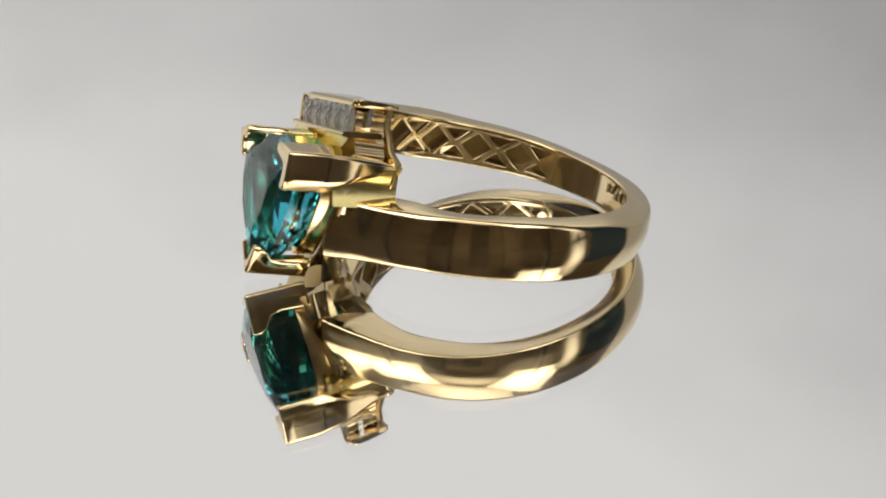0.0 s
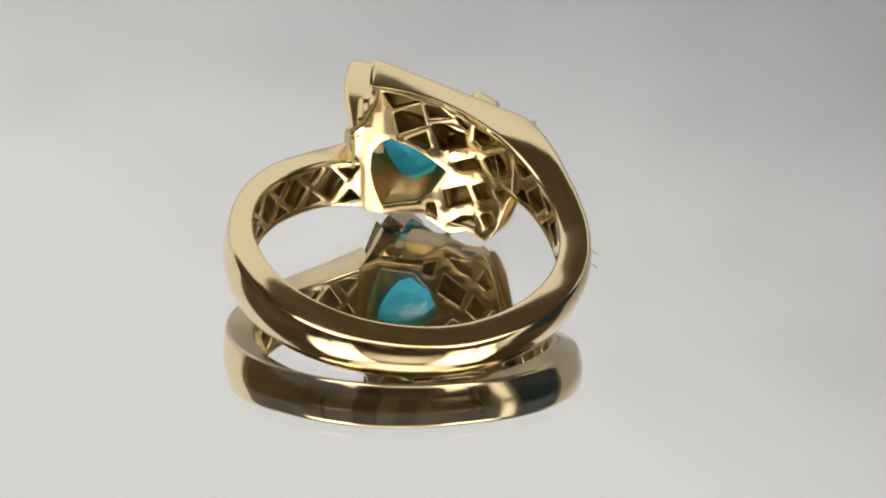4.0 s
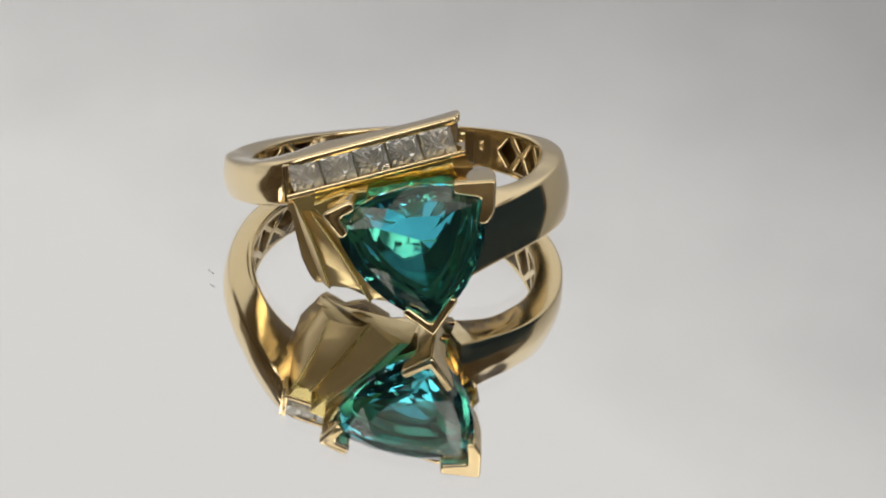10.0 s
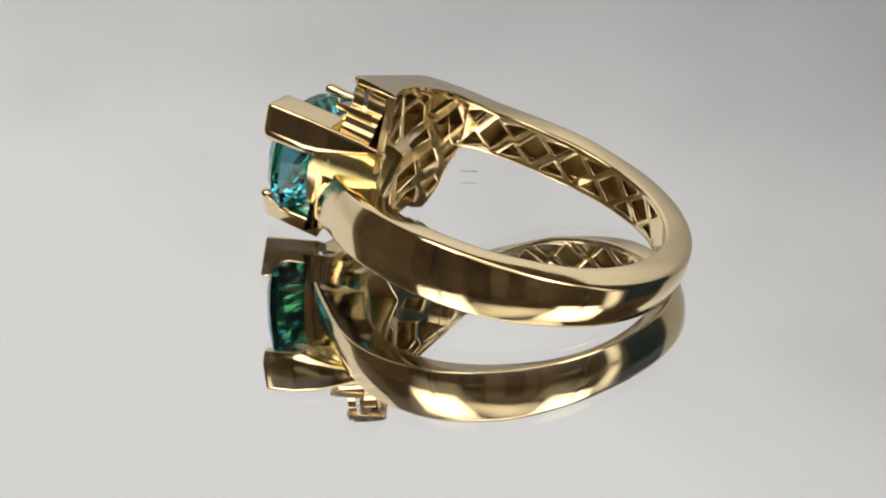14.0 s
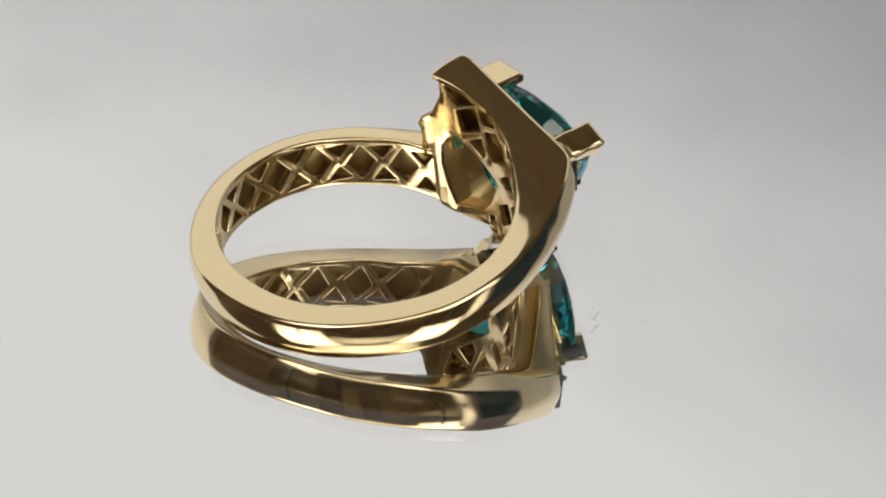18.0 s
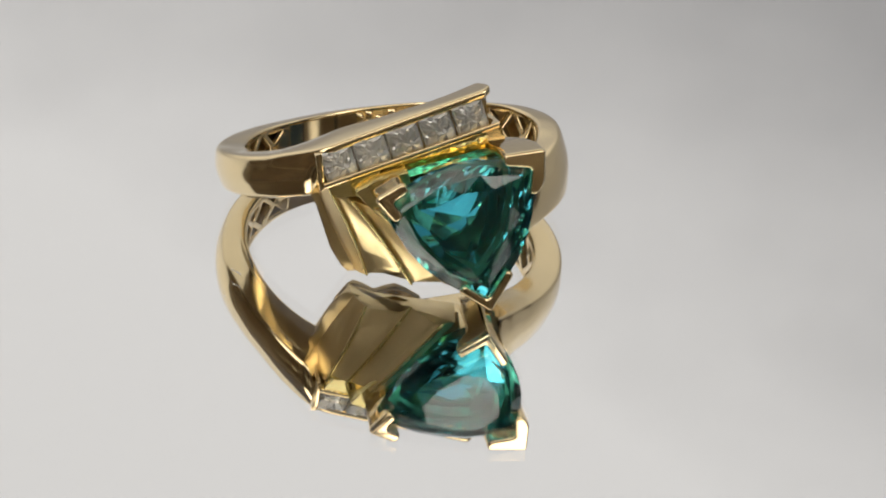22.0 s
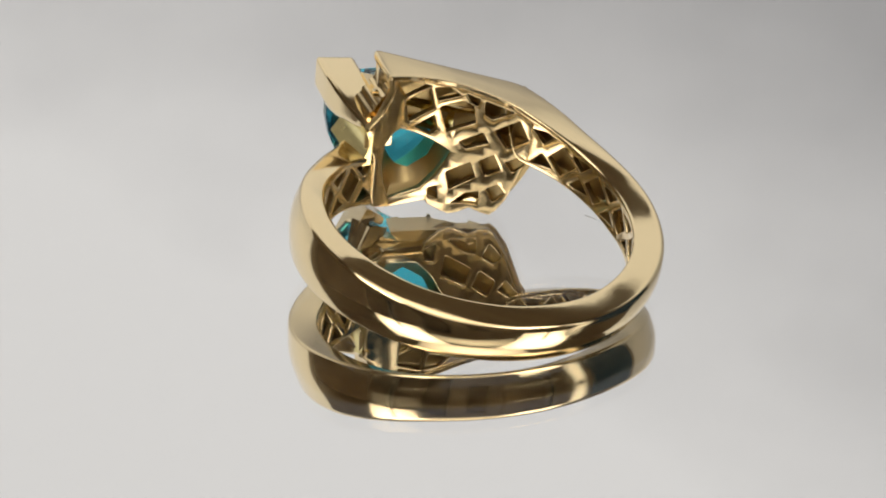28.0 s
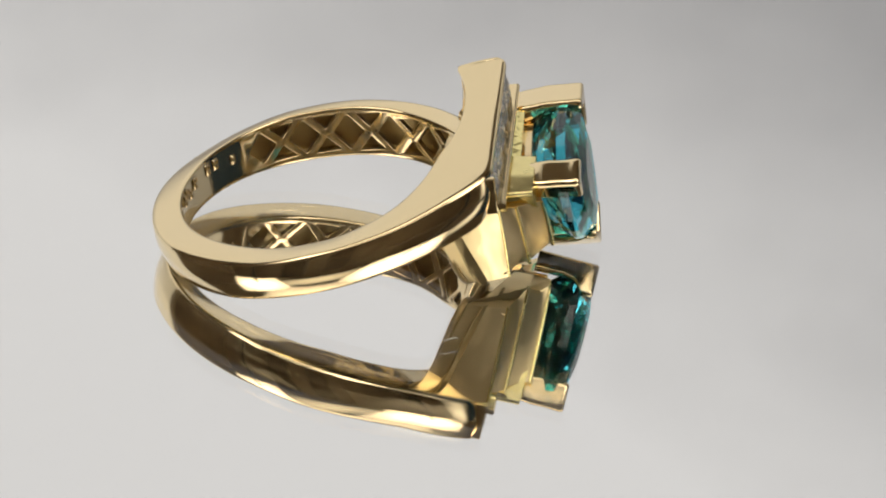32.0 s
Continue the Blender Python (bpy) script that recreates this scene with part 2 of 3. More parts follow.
        stand = (("pole", 0.008, foot.z, 0.97), ("ceiling_plate", 0.05, 0.962, 0.976)) if hung else (("pole", 0.008, -0.02, foot.z), ("foot", 0.06, -0.025, -0.012))
        for piece, radius, z0, z1 in stand:
            bm = bmesh.new()
            bmesh.ops.create_cone(bm, cap_ends=True, segments=24, radius1=radius, radius2=radius * 0.9, depth=z1 - z0, matrix=down @ Matrix.Translation((foot.x, foot.y, (z0 + z1) / 2)))
            part(piece, bm, BLACK, thing, scale=1, weighted=False)

    softbox(-47, 48, 0.55, 0.26, 0.31, "softbox_lamp", LAMP, "square softbox lamp with a white diffuser")
    softbox(48, 48, 0.55, 0.28, 0.31, "softbox_lamp", LAMP, "square softbox lamp with a white diffuser")
    softbox(0, 76, 0.60, 0.42, 0.30, "overhead_lamp", OVERHEAD, "wide lamp with a white diffuser hung from the ceiling", True)
    # added fill light that lifts the dark gap between the two softboxes
    softbox(0, 50, 0.62, 0.44, 0.18, "fill_lamp", FILL_GLOW, "long dim fill lamp with a white diffuser, added under the ceiling", True)
    softbox(67, 20, 0.46, 0.085, 0.34, "strip_lamp", STRIPE, "upright strip lamp with a white diffuser")


build_room()


# ---- mirror turntable ----
def build_turntable():
    thing = tagged(empty("mirror_turntable"), "round silvered glass mirror turntable, clean but for a little lint", "turntable")
    bm = bmesh.new()
    bmesh.ops.create_cone(bm, cap_ends=True, segments=128, radius1=0.11, radius2=0.11, depth=0.004, matrix=Matrix.Translation((0, 0, -0.002)))
    part("mirror_plate", bm, SILVER, thing, "silvered mirror disc", scale=1, smooth=30, weighted=False)
    bm = bmesh.new()
    bmesh.ops.create_circle(bm, cap_ends=True, segments=128, radius=0.1095, matrix=Matrix.Translation((0, 0, GLASS)))
    part("glass_sheet", bm, SHEET, thing, "clear glass top", scale=1, smooth=0)
    bm = bmesh.new()
    bmesh.ops.create_cone(bm, cap_ends=True, segments=96, radius1=0.10, radius2=0.106, depth=0.0205, matrix=Matrix.Translation((0, 0, -0.01435)))
    part("base", bm, BLACK, thing, "black plastic base", scale=1, smooth=30, weighted=False)
    return thing


turntable = build_turntable()

# ---- the ring ----
ring = tagged(empty("gold_ring"), "polished yellow gold ring with a teal gemstone and a diamond row", "ring")

OUT_TOP = table([(18, 5.2), (34, 5.5), (48, 5.95), (63, 6.5), (77, 6.8), (95, 7.0), (113, 6.9), (135, 6.45), (152, 6.08), (180, 5.8), (215, 5.46), (255, 5.65), (272, 6.06), (288, 6.45), (303, 6.95), (318, 7.75), (330, 8.4)])
IN_TOP = table([(18, 5.3), (34, 5.7), (46, 6.1), (58, 6.25), (69, 6.5), (81, 6.85), (95, 7.05), (116, 7.1), (128, 7.0), (142, 6.8), (159, 6.56), (180, 6.2), (215, 5.78), (250, 5.78), (278, 6.17), (292, 6.65), (305, 7.25), (317, 8.05), (330, 9.07)])
IN_LOW = table([(18, 0.9), (36, 1.8), (48, 2.3), (60, 2.55), (71, 2.85), (83, 3.1), (96, 3.3), (119, 3.5), (131, 3.6), (145, 3.65), (180, 3.45), (215, 2.95), (250, 2.6), (274, 2.7), (288, 3.1), (301, 3.6), (313, 4.1), (321, 4.4), (330, 4.9)])
OUT_LOW = table([(18, 0.4), (25, 0.9), (33, 1.4), (50, 2.15), (67, 2.65), (86, 2.95), (100, 3.05), (125, 3.15), (158, 3.02), (180, 2.9), (215, 2.72), (243, 2.74), (258, 2.98), (272, 3.3), (287, 3.65), (302, 4.1), (312, 4.5), (328, 5.3), (330, 5.4)])
BAND_OUT = table([(18, 14.0), (21, 13.7), (24, 13.45), (29, 13.05), (40, 12.5), (55, 12.3), (90, 12.25), (130, 12.35), (250, 12.35), (290, 12.24), (303, 12.4), (315, 12.85), (330, 13.65)])
BAND_IN = table([(18, 9.5), (30, 9.6), (40, 9.7), (70, 10.1), (110, 10.3), (145, 10.4), (215, 10.4), (250, 10.3), (300, 9.9), (330, 9.42)])
SPLAY = table([(18, 0.0), (40, 0.14), (60, 0.26), (90, 0.24), (120, 0.06), (150, -0.16), (180, -0.32), (220, -0.36), (255, -0.30), (290, -0.12), (315, 0.0), (330, 0.0)])   # how far the outer face leans
BAR_END = 380.9


def bar_plane(x):
    """Height of the flat top of the channel bar."""
    return 8.38 + 0.320 * (x + 6.86)


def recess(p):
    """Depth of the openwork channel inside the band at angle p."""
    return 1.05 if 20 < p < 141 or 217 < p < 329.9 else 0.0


def build_band():
    angles = sorted(set(list(np.arange(24, 325.6, 1.25)) + [140.99, 141.01, 216.99, 217.01] + list(np.arange(326.0, BAR_END - 2.6, 1.25)) + [BAR_END - k for k in (2.2, 1.8, 1.4, 1.0, 0.7, 0.4, 0.2, 0.08, 0)]))
    sections = []
    for p in angles:
        if p < 330:
            ot, it, ol, il, ro, ri = OUT_TOP(p), IN_TOP(p), OUT_LOW(p), IN_LOW(p), BAND_OUT(p), BAND_IN(p)
            ri += max(29.5 - p, 0) * 0.3
            bow, lip = 0.13, 0.27
            tuck = lip + 0.08 * min(max((p - 270) / 45, 0), 1) - SPLAY(p) * (0.4 if SPLAY(p) < 0 else 1.0)
            lip += SPLAY(p)
        else:
            ro, ri = 11.8 / math.cos(radians(p)), 9.4
            ot, it = bar_plane(ro * math.sin(radians(p))), bar_plane(ri * math.sin(radians(p)))
            ol, il = ot - 0.6, it - 0.34
            bow, lip, tuck = 0.02, 0.12, 0.12
            if p > BAR_END - 2.5:
                u = (p - BAR_END + 2.5) / 2.5
                ro -= 0.28 * (1 - math.sqrt(max(1 - u * u, 0)))
        d = recess(p)
        rim = min(0.40, (it - il) * 0.3)
        mid = (ot + ol) / 2
        ring2d = [(ri, il), (ro - tuck, ol), (ro + bow, mid), (ro - lip, ot), ((ro + ri) / 2, (ot + it) / 2 + 0.05), (ri, it), (ri, it - rim), (ri + d, it - rim - 0.05 * d), (ri + d, il + rim + 0.05 * d), (ri, il + rim)]
        flat = rounded(ring2d, [0.26, 0.26, 1.6, 0.30, 1.2, 0.30, 0.06, 0.15, 0.15, 0.06], 4)
        # the free end is cut square to the bar, not towards the centre
        skew = 4.6 * min(max((p - 355) / (BAR_END - 355), 0), 1)
        sections.append([at_angle(r, p + skew * min(max((ro - r) / (ro - ri), 0), 1), z) for r, z in flat])
    # let the band run smoothly over into the straight bar
    bend = [i for i, p in enumerate(angles) if 323 < p < 346]
    for _ in range(7):
        old = [[Vector(q) for q in sec] for sec in sections]
        for i in bend[1:]:
            sections[i] = [tuple(a * 0.25 + b * 0.5 + c * 0.25) for a, b, c in zip(old[i - 1], old[i], old[i + 1])]
    # soften the free tip of the bar
    last = sections[-1]
    mid = sum((Vector(q) for q in last), Vector()) / len(last)
    for k, ahead in ((0.985, 0.10), (0.94, 0.20), (0.86, 0.25)):
        sections.append([tuple(mid + (Vector(q) - mid) * k + Vector((ahead, 0.12 * ahead, 0.33 * ahead))) for q in last])
    return sweep(sections)


band = part("band", build_band(), GOLD, ring, smooth=50)
# the channel's inside takes the gold with shade in its colour
band.data.materials.append(GOLD_SHADED)
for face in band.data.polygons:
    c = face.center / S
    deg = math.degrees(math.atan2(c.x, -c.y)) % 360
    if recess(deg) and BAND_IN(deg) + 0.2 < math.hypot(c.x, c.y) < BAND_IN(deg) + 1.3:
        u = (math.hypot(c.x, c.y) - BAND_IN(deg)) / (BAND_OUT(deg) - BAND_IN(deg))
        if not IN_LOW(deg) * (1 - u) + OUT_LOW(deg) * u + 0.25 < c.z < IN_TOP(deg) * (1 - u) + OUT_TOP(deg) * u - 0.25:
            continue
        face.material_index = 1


def inside(poly, x, y):
    hit = False
    for (x0, y0), (x1, y1) in zip(poly, poly[1:] + poly[:1]):
        if (y0 > y) != (y1 > y) and x < (x1 - x0) * (y - y0) / (y1 - y0) + x0:
            hit = not hit
    return hit


def dense(poly, step):
    out = []
    for p, q in zip(poly, poly[1:] + poly[:1]):
        n = max(1, int(math.dist(p, q) / step))
        out += [(p[0] + (q[0] - p[0]) * i / n, p[1] + (q[1] - p[1]) * i / n) for i in range(n)]
    return out


def widened(loop, by):
    """A closed 2D loop grown by a small amount all round."""
    area = sum(p[0] * q[1] - q[0] * p[1] for p, q in zip(loop, loop[1:] + loop[:1]))
    out = []
    for i, p in enumerate(loop):
        d = Vector(loop[(i + 1) % len(loop)]) - Vector(loop[i - 1])
        nrm = Vector((d.y, -d.x)).normalized() * (by if area > 0 else -by)
        out.append((p[0] + nrm.x, p[1] + nrm.y))
    return out


def pierced(outline, holes, radius, thick, step=0.7, rim=0.065):
    """A curved plate on the inside of the finger hole, pierced by holes; points are (arc length, z)."""
    loops = [dense(outline, step)] + [dense(rounded(h, 0.13, 3), step) for h in holes]
    at = radius if callable(radius) else (lambda q: radius)

    def curved(p, lift):
        deg = math.degrees(p[0] / 10.0)
        return at_angle(at(deg) + lift, deg, p[1])

    wide = [widened(q, -rim if i == 0 else rim) for i, q in enumerate(loops)]
    pts, edges = [], []
    for loop in wide:
        k = len(pts)
        pts += loop
        edges += [(k + i, k + (i + 1) % len(loop)) for i in range(len(loop))]
    count = len(pts)
    xs, zs = [p[0] for p in outline], [p[1] for p in outline]
    x = min(xs) + step / 2
    while x < max(xs):
        z = min(zs) + step / 2
        while z < max(zs):
            if inside(wide[0], x, z) and not any(inside(h, x, z) for h in wide[1:]) and min(math.dist((x, z), p) for p in pts) > step * 0.4:
                pts.append((x, z))
            z += step
        x += step
    v, e, f, source, *_ = geometry.delaunay_2d_cdt([Vector(p) for p in pts], edges, [], 0, 1e-6, True)
    bm = bmesh.new()
    front, back = [bm.verts.new(curved(p, 0)) for p in v], [bm.verts.new(curved(p, thick)) for p in v]
    index = {}
    for i, src in enumerate(source):
        for k in src:
            index[k] = i
    for tri in f:
        c = (v[tri[0]] + v[tri[1]] + v[tri[2]]) / 3
        if not inside(wide[0], c.x, c.y) or any(inside(h, c.x, c.y) for h in wide[1:]):
            continue
        bm.faces.new([front[i] for i in tri])
        bm.faces.new([back[i] for i in reversed(tri)])
    k = 0
    for loop, far in zip(loops, wide):
        n = len(loop)
        lines = [[front[index[k + i]] for i in range(n)]]
        for part_way, lift in ((0.65, rim * 0.12), (0.25, rim * 0.5), (0.0, rim), (0.0, thick - rim)):
            lines.append([bm.verts.new(curved((p[0] + (q[0] - p[0]) * part_way, p[1] + (q[1] - p[1]) * part_way), lift)) for p, q in zip(loop, far)])
        lines.append([back[index[k + i]] for i in range(n)])
        # hole walls and back get the second, shade-darkened material
        for row, (a, b) in enumerate(zip(lines, lines[1:])):
            for i in range(n):
                j = (i + 1) % n
                try:
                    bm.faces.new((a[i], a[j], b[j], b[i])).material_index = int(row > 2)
                except ValueError:
                    pass
        k += n
    for q in [q for q in bm.verts if not q.link_faces]:
        bm.verts.remove(q)
    return bm


def build_lattice():
    # two stretches of the band, each a row of lozenges with triangles above and below
    for start, w, cells, begin, end in ((26.0, 17.6, 7, 29.3, 141.4), (216.6, 18.0, 6, 216.6, 321.3)):
        arc = lambda d: math.radians(d) * 10.0
        low, top = (lambda d: IN_LOW(d) + 0.12), (lambda d: IN_TOP(d) - 0.12)
        steps = [begin + (end - begin) * i / 32 for i in range(33)]
        outline = [(arc(d), low(d)) for d in steps] + [(arc(d), top(d)) for d in reversed(steps)]
        holes = []
        half = 0.40 * w / 2 + 0.30 * w / 2
        for i in range(cells + 1):
            d = start + i * w
            mid, tall = (low(d) + top(d)) / 2, (top(d) - low(d)) / 2 - 0.42
            if d - half > begin and d + half < end:
                holes.append([(arc(d - half), mid), (arc(d), mid - tall), (arc(d + half), mid), (arc(d), mid + tall)])
            c = d + w / 2
            if c - w * 0.3 > begin and c + w * 0.3 < end:
                q = w * 0.29
                t1, l1 = top(c) - 0.38, low(c) + 0.38
                deep = (top(c) - low(c)) * 0.30
                holes.append([(arc(c - q), t1), (arc(c), t1 - deep), (arc(c + q), t1)])
                holes.append([(arc(c - q), l1), (arc(c + q), l1), (arc(c), l1 + deep)])
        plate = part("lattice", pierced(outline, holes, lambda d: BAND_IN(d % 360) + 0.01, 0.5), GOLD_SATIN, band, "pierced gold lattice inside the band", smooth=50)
        plate.data.materials.append(GOLD_SHADED)


build_lattice()


def build_head_lattice():
    """The pierced plate behind the gemstone; its corners are given as (degrees round the finger hole, height)."""
    def flat(points):
        return [(radians(d) * 10.0, z) for d, z in points]

    def under_bar(d):
        return min(bar_plane(9.4 * math.sin(radians(d))) - 0.42, IN_TOP(d % 360) - 0.3 if d < -28 else 99)

    outline = [(d, under_bar(d)) for d in (-38.9, -35, -30, -20, -10, 0, 10, 18, 23.5)]
    outline += [(23.7, 10.2), (28.9, 8.6), (34.6, 8.0), (34.0, 6.3), (31.2, 5.7), (30.4, 5.0), (30.4, 2.2), (28.6, 1.3), (21.3, 0.9), (12.0, 1.1), (3.0, 1.2), (1.9, 0.5), (-4.3, -0.2), (-8.4, -0.5),
                (-12.5, -0.3), (-16.9, 0.1), (-21.5, -0.2), (-25.6, -0.3), (-28.0, 0.1), (-31.8, 1.2), (-37.0, 4.05), (-38.9, 4.55)]
    window = [(25.4, 6.2), (22.0, 6.9), (17.8, 7.15), (10.4, 6.55), (3.1, 5.85), (-6.2, 4.75), (-0.3, 2.9), (6.0, 1.85), (20.8, 1.55), (24.3, 3.2), (26.1, 4.8)]
    upper = [[(16.0, 9.2), (5.5, 9.9), (3.1, 8.35), (13.9, 7.6)], [(10.5, 7.05), (2.8, 7.7), (1.1, 6.6), (3.1, 6.3)], [(0.0, 8.4), (-8.9, 8.75), (-13.1, 8.4), (-14.9, 7.15), (-3.8, 6.4)],
             [(21.0, 10.95), (12.0, 10.5), (5.2, 10.2), (16.0, 9.65)], [(3.2, 9.95), (-2.8, 9.8), (-7.8, 9.3), (1.2, 8.95)], [(-10.0, 9.35), (-15.8, 8.95), (-15.0, 8.5), (-13.0, 8.75)], [(-18.3, 8.8), (-30.5, 8.3), (-21.9, 7.6), (-19.0, 7.9)],
             [(-9.4, 5.45), (-18.9, 6.3), (-21.3, 5.6), (-12.2, 5.05)], [(-23.8, 6.6), (-33.4, 7.7), (-37.6, 6.4), (-29.5, 5.4)]]
    lower = [[(-5.5, 3.0), (-15.0, 3.8), (-17.5, 2.7), (-7.3, 1.65)], [(-18.8, 4.0), (-24.3, 4.6), (-27.6, 3.6), (-21.9, 2.95)], [(-29.8, 4.2), (-36.8, 4.9), (-37.4, 4.5), (-32.9, 3.6)],
             [(1.6, 1.75), (-1.4, 1.9), (-2.8, 0.75), (1.4, 1.05)], [(-9.0, 0.35), (-14.5, 1.2), (-19.7, 1.5), (-20.0, 0.45), (-13.5, 0.55)], [(-23.3, 1.8), (-27.9, 2.25), (-30.6, 1.75), (-26.5, 0.9)]]
    holes = upper + lower
    window, holes = flat(window), [flat(h) for h in holes]
    rim = [(x * (0.99 if x < 0 else 0.78), z) for x, z in flat(outline)]
    # the backing is coloured dark to stand for the depth shade behind the holes
    part("lattice_backing", pierced(rim, [[(x * (1 if x < 0 else 0.8), z) for x, z in window]], 10.9, 0.15, 0.8, 0.03), GOLD_SHADED, ring, "rough gold wall behind the head lattice, darkened for shade", smooth=50)
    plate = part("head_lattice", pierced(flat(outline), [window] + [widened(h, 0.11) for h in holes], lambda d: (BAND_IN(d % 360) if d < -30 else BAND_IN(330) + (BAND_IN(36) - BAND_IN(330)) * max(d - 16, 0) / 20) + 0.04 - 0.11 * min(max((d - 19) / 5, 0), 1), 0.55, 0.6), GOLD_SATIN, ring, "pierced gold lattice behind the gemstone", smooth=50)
    plate.data.materials.append(GOLD_SHADED)
    # the well narrows from the window towards the point of the gemstone
    mouth = [(3.75, 5.3), (3.7, 5.9), (3.0, 6.3), (1.8, 6.1), (0.5, 5.6), (-0.4, 4.6), (0.1, 3.5), (1.5, 2.6), (2.4, 3.0), (2.9, 3.6), (3.4, 4.5)]
    near = widened(window, 0.07)
    wall = []
    for k in range(7):
        u = k / 6
        wall.append([tuple(Vector(at_angle(9.72, math.degrees(x0 / 10.0), z0)).lerp(Vector((x1, -11.1, z1)), u) + Vector((0, 0, -0.12 * math.sin(math.pi * u)))) for (x0, z0), (x1, z1) in zip(near, mouth)])
    lip = [tuple(Vector(q) + Vector(((q[0] - 1.9) * 0.08, -0.12, (q[2] - 4.4) * 0.08))) for q in wall[-1]]
    back = [[tuple(Vector(q) + Vector(((q[0] - 2.0) * 0.06, -0.1, (q[2] - 4.3) * 0.06))) for q in row] for row in reversed(wall[1:-1])]
    bm = bmesh.new()
    rows = [[bm.verts.new(q) for q in row] for row in wall + [lip] + back]
    for a, b in zip(rows, rows[1:] + rows[:1]):
        for i in range(len(a)):
            j = (i + 1) % len(a)
            bm.faces.new((a[i], a[j], b[j], b[i]))
    # the shade of the enclosed well is put into its gold colour
    part("stone_well", bm, GOLD_SHADED, ring, "gold well behind the gemstone, its colour darkened for shade", smooth=50)


build_head_lattice()

# ---- channel bar with its diamonds ----
SLOPE = 0.309


def bar_top(x):
    return 8.44 + SLOPE * (x + 7.48)


def hole_y(x, r=9.6):
    return -0.67 - math.sqrt(max(r * r - x * x, 0.1))


def rail(x0, x1, up, low, front, back=lambda x: hole_y(x, 10.75), n=20, end_cut=0.0):
    """A rail along the bar between two heights under its top line."""
    secs = []
    for i in range(n + 1):
        x = x0 + (x1 - x0) * i / n
        z = bar_top(x)
        yb = back(x) if callable(back) else back
        yf = front(x) if callable(front) else front
        flat = rounded([(yb, z - low), (yf, z - low), (yf, z - up), (yb, z - up)], [0.08, 0.19, 0.19, 0.1], 5)
        secs.append([(x + end_cut * (z0 - z), y, z0) for y, z0 in flat])
    return sweep(secs)


bar = part("channel_bar", rail(-7.15, 4.4, 2.15, 2.55, lambda x: -12.85 - 0.035 * (x + 7.15)), GOLD, ring, "lower gold rail of the diamond channel", smooth=50, head=True)
part("channel_back", rail(-7.1, 3.9, 0.4, 2.2, -11.55, back=-11.2), PALE_BACKING, bar, smooth=50, head=True)
part("channel_floor", rail(-7.1, 3.5, 0.4, 2.2, -11.25, back=-10.95), GOLD_SHADED, bar, smooth=50, head=True)
part("end_wall", prism([(-7.6, 8.2), (-7.15, 8.3), (-7.0, 5.85), (-7.35, 5.75)], -9.4, -12.35, 0.08), GOLD, bar, head=True)


def princess(size, depth):
    """A square-cut stone, table towards -y, with many small chevron facets under its crown."""
    rnd = random.Random(5)
    bm = bmesh.new()
    h = size / 2

    def square(k, y, wob=0.0, n=6):
        out = []
        for i in range(4 * n):
            side, u = divmod(i, n)
            u = u / n * 2 - 1
            x, z = [(u, -1), (1, u), (-u, 1), (-1, -u)][side]
            out.append(bm.verts.new(((x * k + rnd.uniform(-wob, wob)) * h, y + rnd.uniform(-wob, wob) * 0.6, (z * k + rnd.uniform(-wob, wob)) * h)))
        return out

    rows = [square(0.22, -0.29, 0.05), square(0.42, -0.28, 0.09), square(0.62, -0.23, 0.10), square(0.82, -0.14, 0.09), square(0.98, 0.0), square(0.98, 0.08), square(0.78, depth * 0.30, 0.09), square(0.56, depth * 0.55, 0.10), square(0.34, depth * 0.78, 0.09), square(0.16, depth * 0.92, 0.05)]
    bm.faces.new(rows[0])
    n = len(rows[0])
    for k, (a, b) in enumerate(zip(rows, rows[1:])):
        for i in range(n):
            j = (i + 1) % n
            if (i + k) % 2:
                bm.faces.new((a[i], a[j], b[i]))
                bm.faces.new((a[j], b[j], b[i]))
            else:
                bm.faces.new((a[i], a[j], b[j]))
                bm.faces.new((a[i], b[j], b[i]))
    tip = bm.verts.new((0, depth, 0))
    for i in range(n):
        bm.faces.new((rows[-1][i], rows[-1][(i + 1) % n], tip))
    return bm


def build_diamonds():
    first = None
    for i in range(5):
        x = -6.02 + i * 2.16
        z = bar_top(x) - 1.43
        m = Matrix.Translation(HEAD @ Vector((x, -12.1 - 0.035 * (x + 7), z)) * S) @ Matrix.Rotation(radians(2.5), 4, "Z") @ Matrix.Rotation(-math.atan(SLOPE), 4, "Y")
        if first is None:
            first = part("diamond", princess(2.19, 0.95), DIAMOND, bar, "clear square-cut diamond", smooth=0)
            ob = first
        else:
            ob = first.copy()
            scene.collection.objects.link(ob)
        ob.matrix_local = m


build_diamonds()

# ---- head of the ring ----
CORNERS = [(-4.0, 5.65), (2.75, -0.95), (5.75, 8.0)]      # the stone's corners in x, z
MID = (1.5, 4.3)


def trillion(k, n=6, bulge=1.2):
    """Outline of the three-sided stone with bowed sides, shrunk to k."""
    out = []
    for i in range(3):
        a, b = Vector(CORNERS[i]), Vector(CORNERS[(i + 1) % 3])
        nrm = Vector(((b - a).y, -(b - a).x)).normalized()
        c = Vector(MID)
        if nrm.dot((a + b) / 2 - c) < 0:
            nrm = -nrm
        for j in range(n):
            u = j / n
            p = a.lerp(b, u) + nrm * bulge * 4 * u * (1 - u)
            out.append(tuple(c + (p - c) * k))
    return out


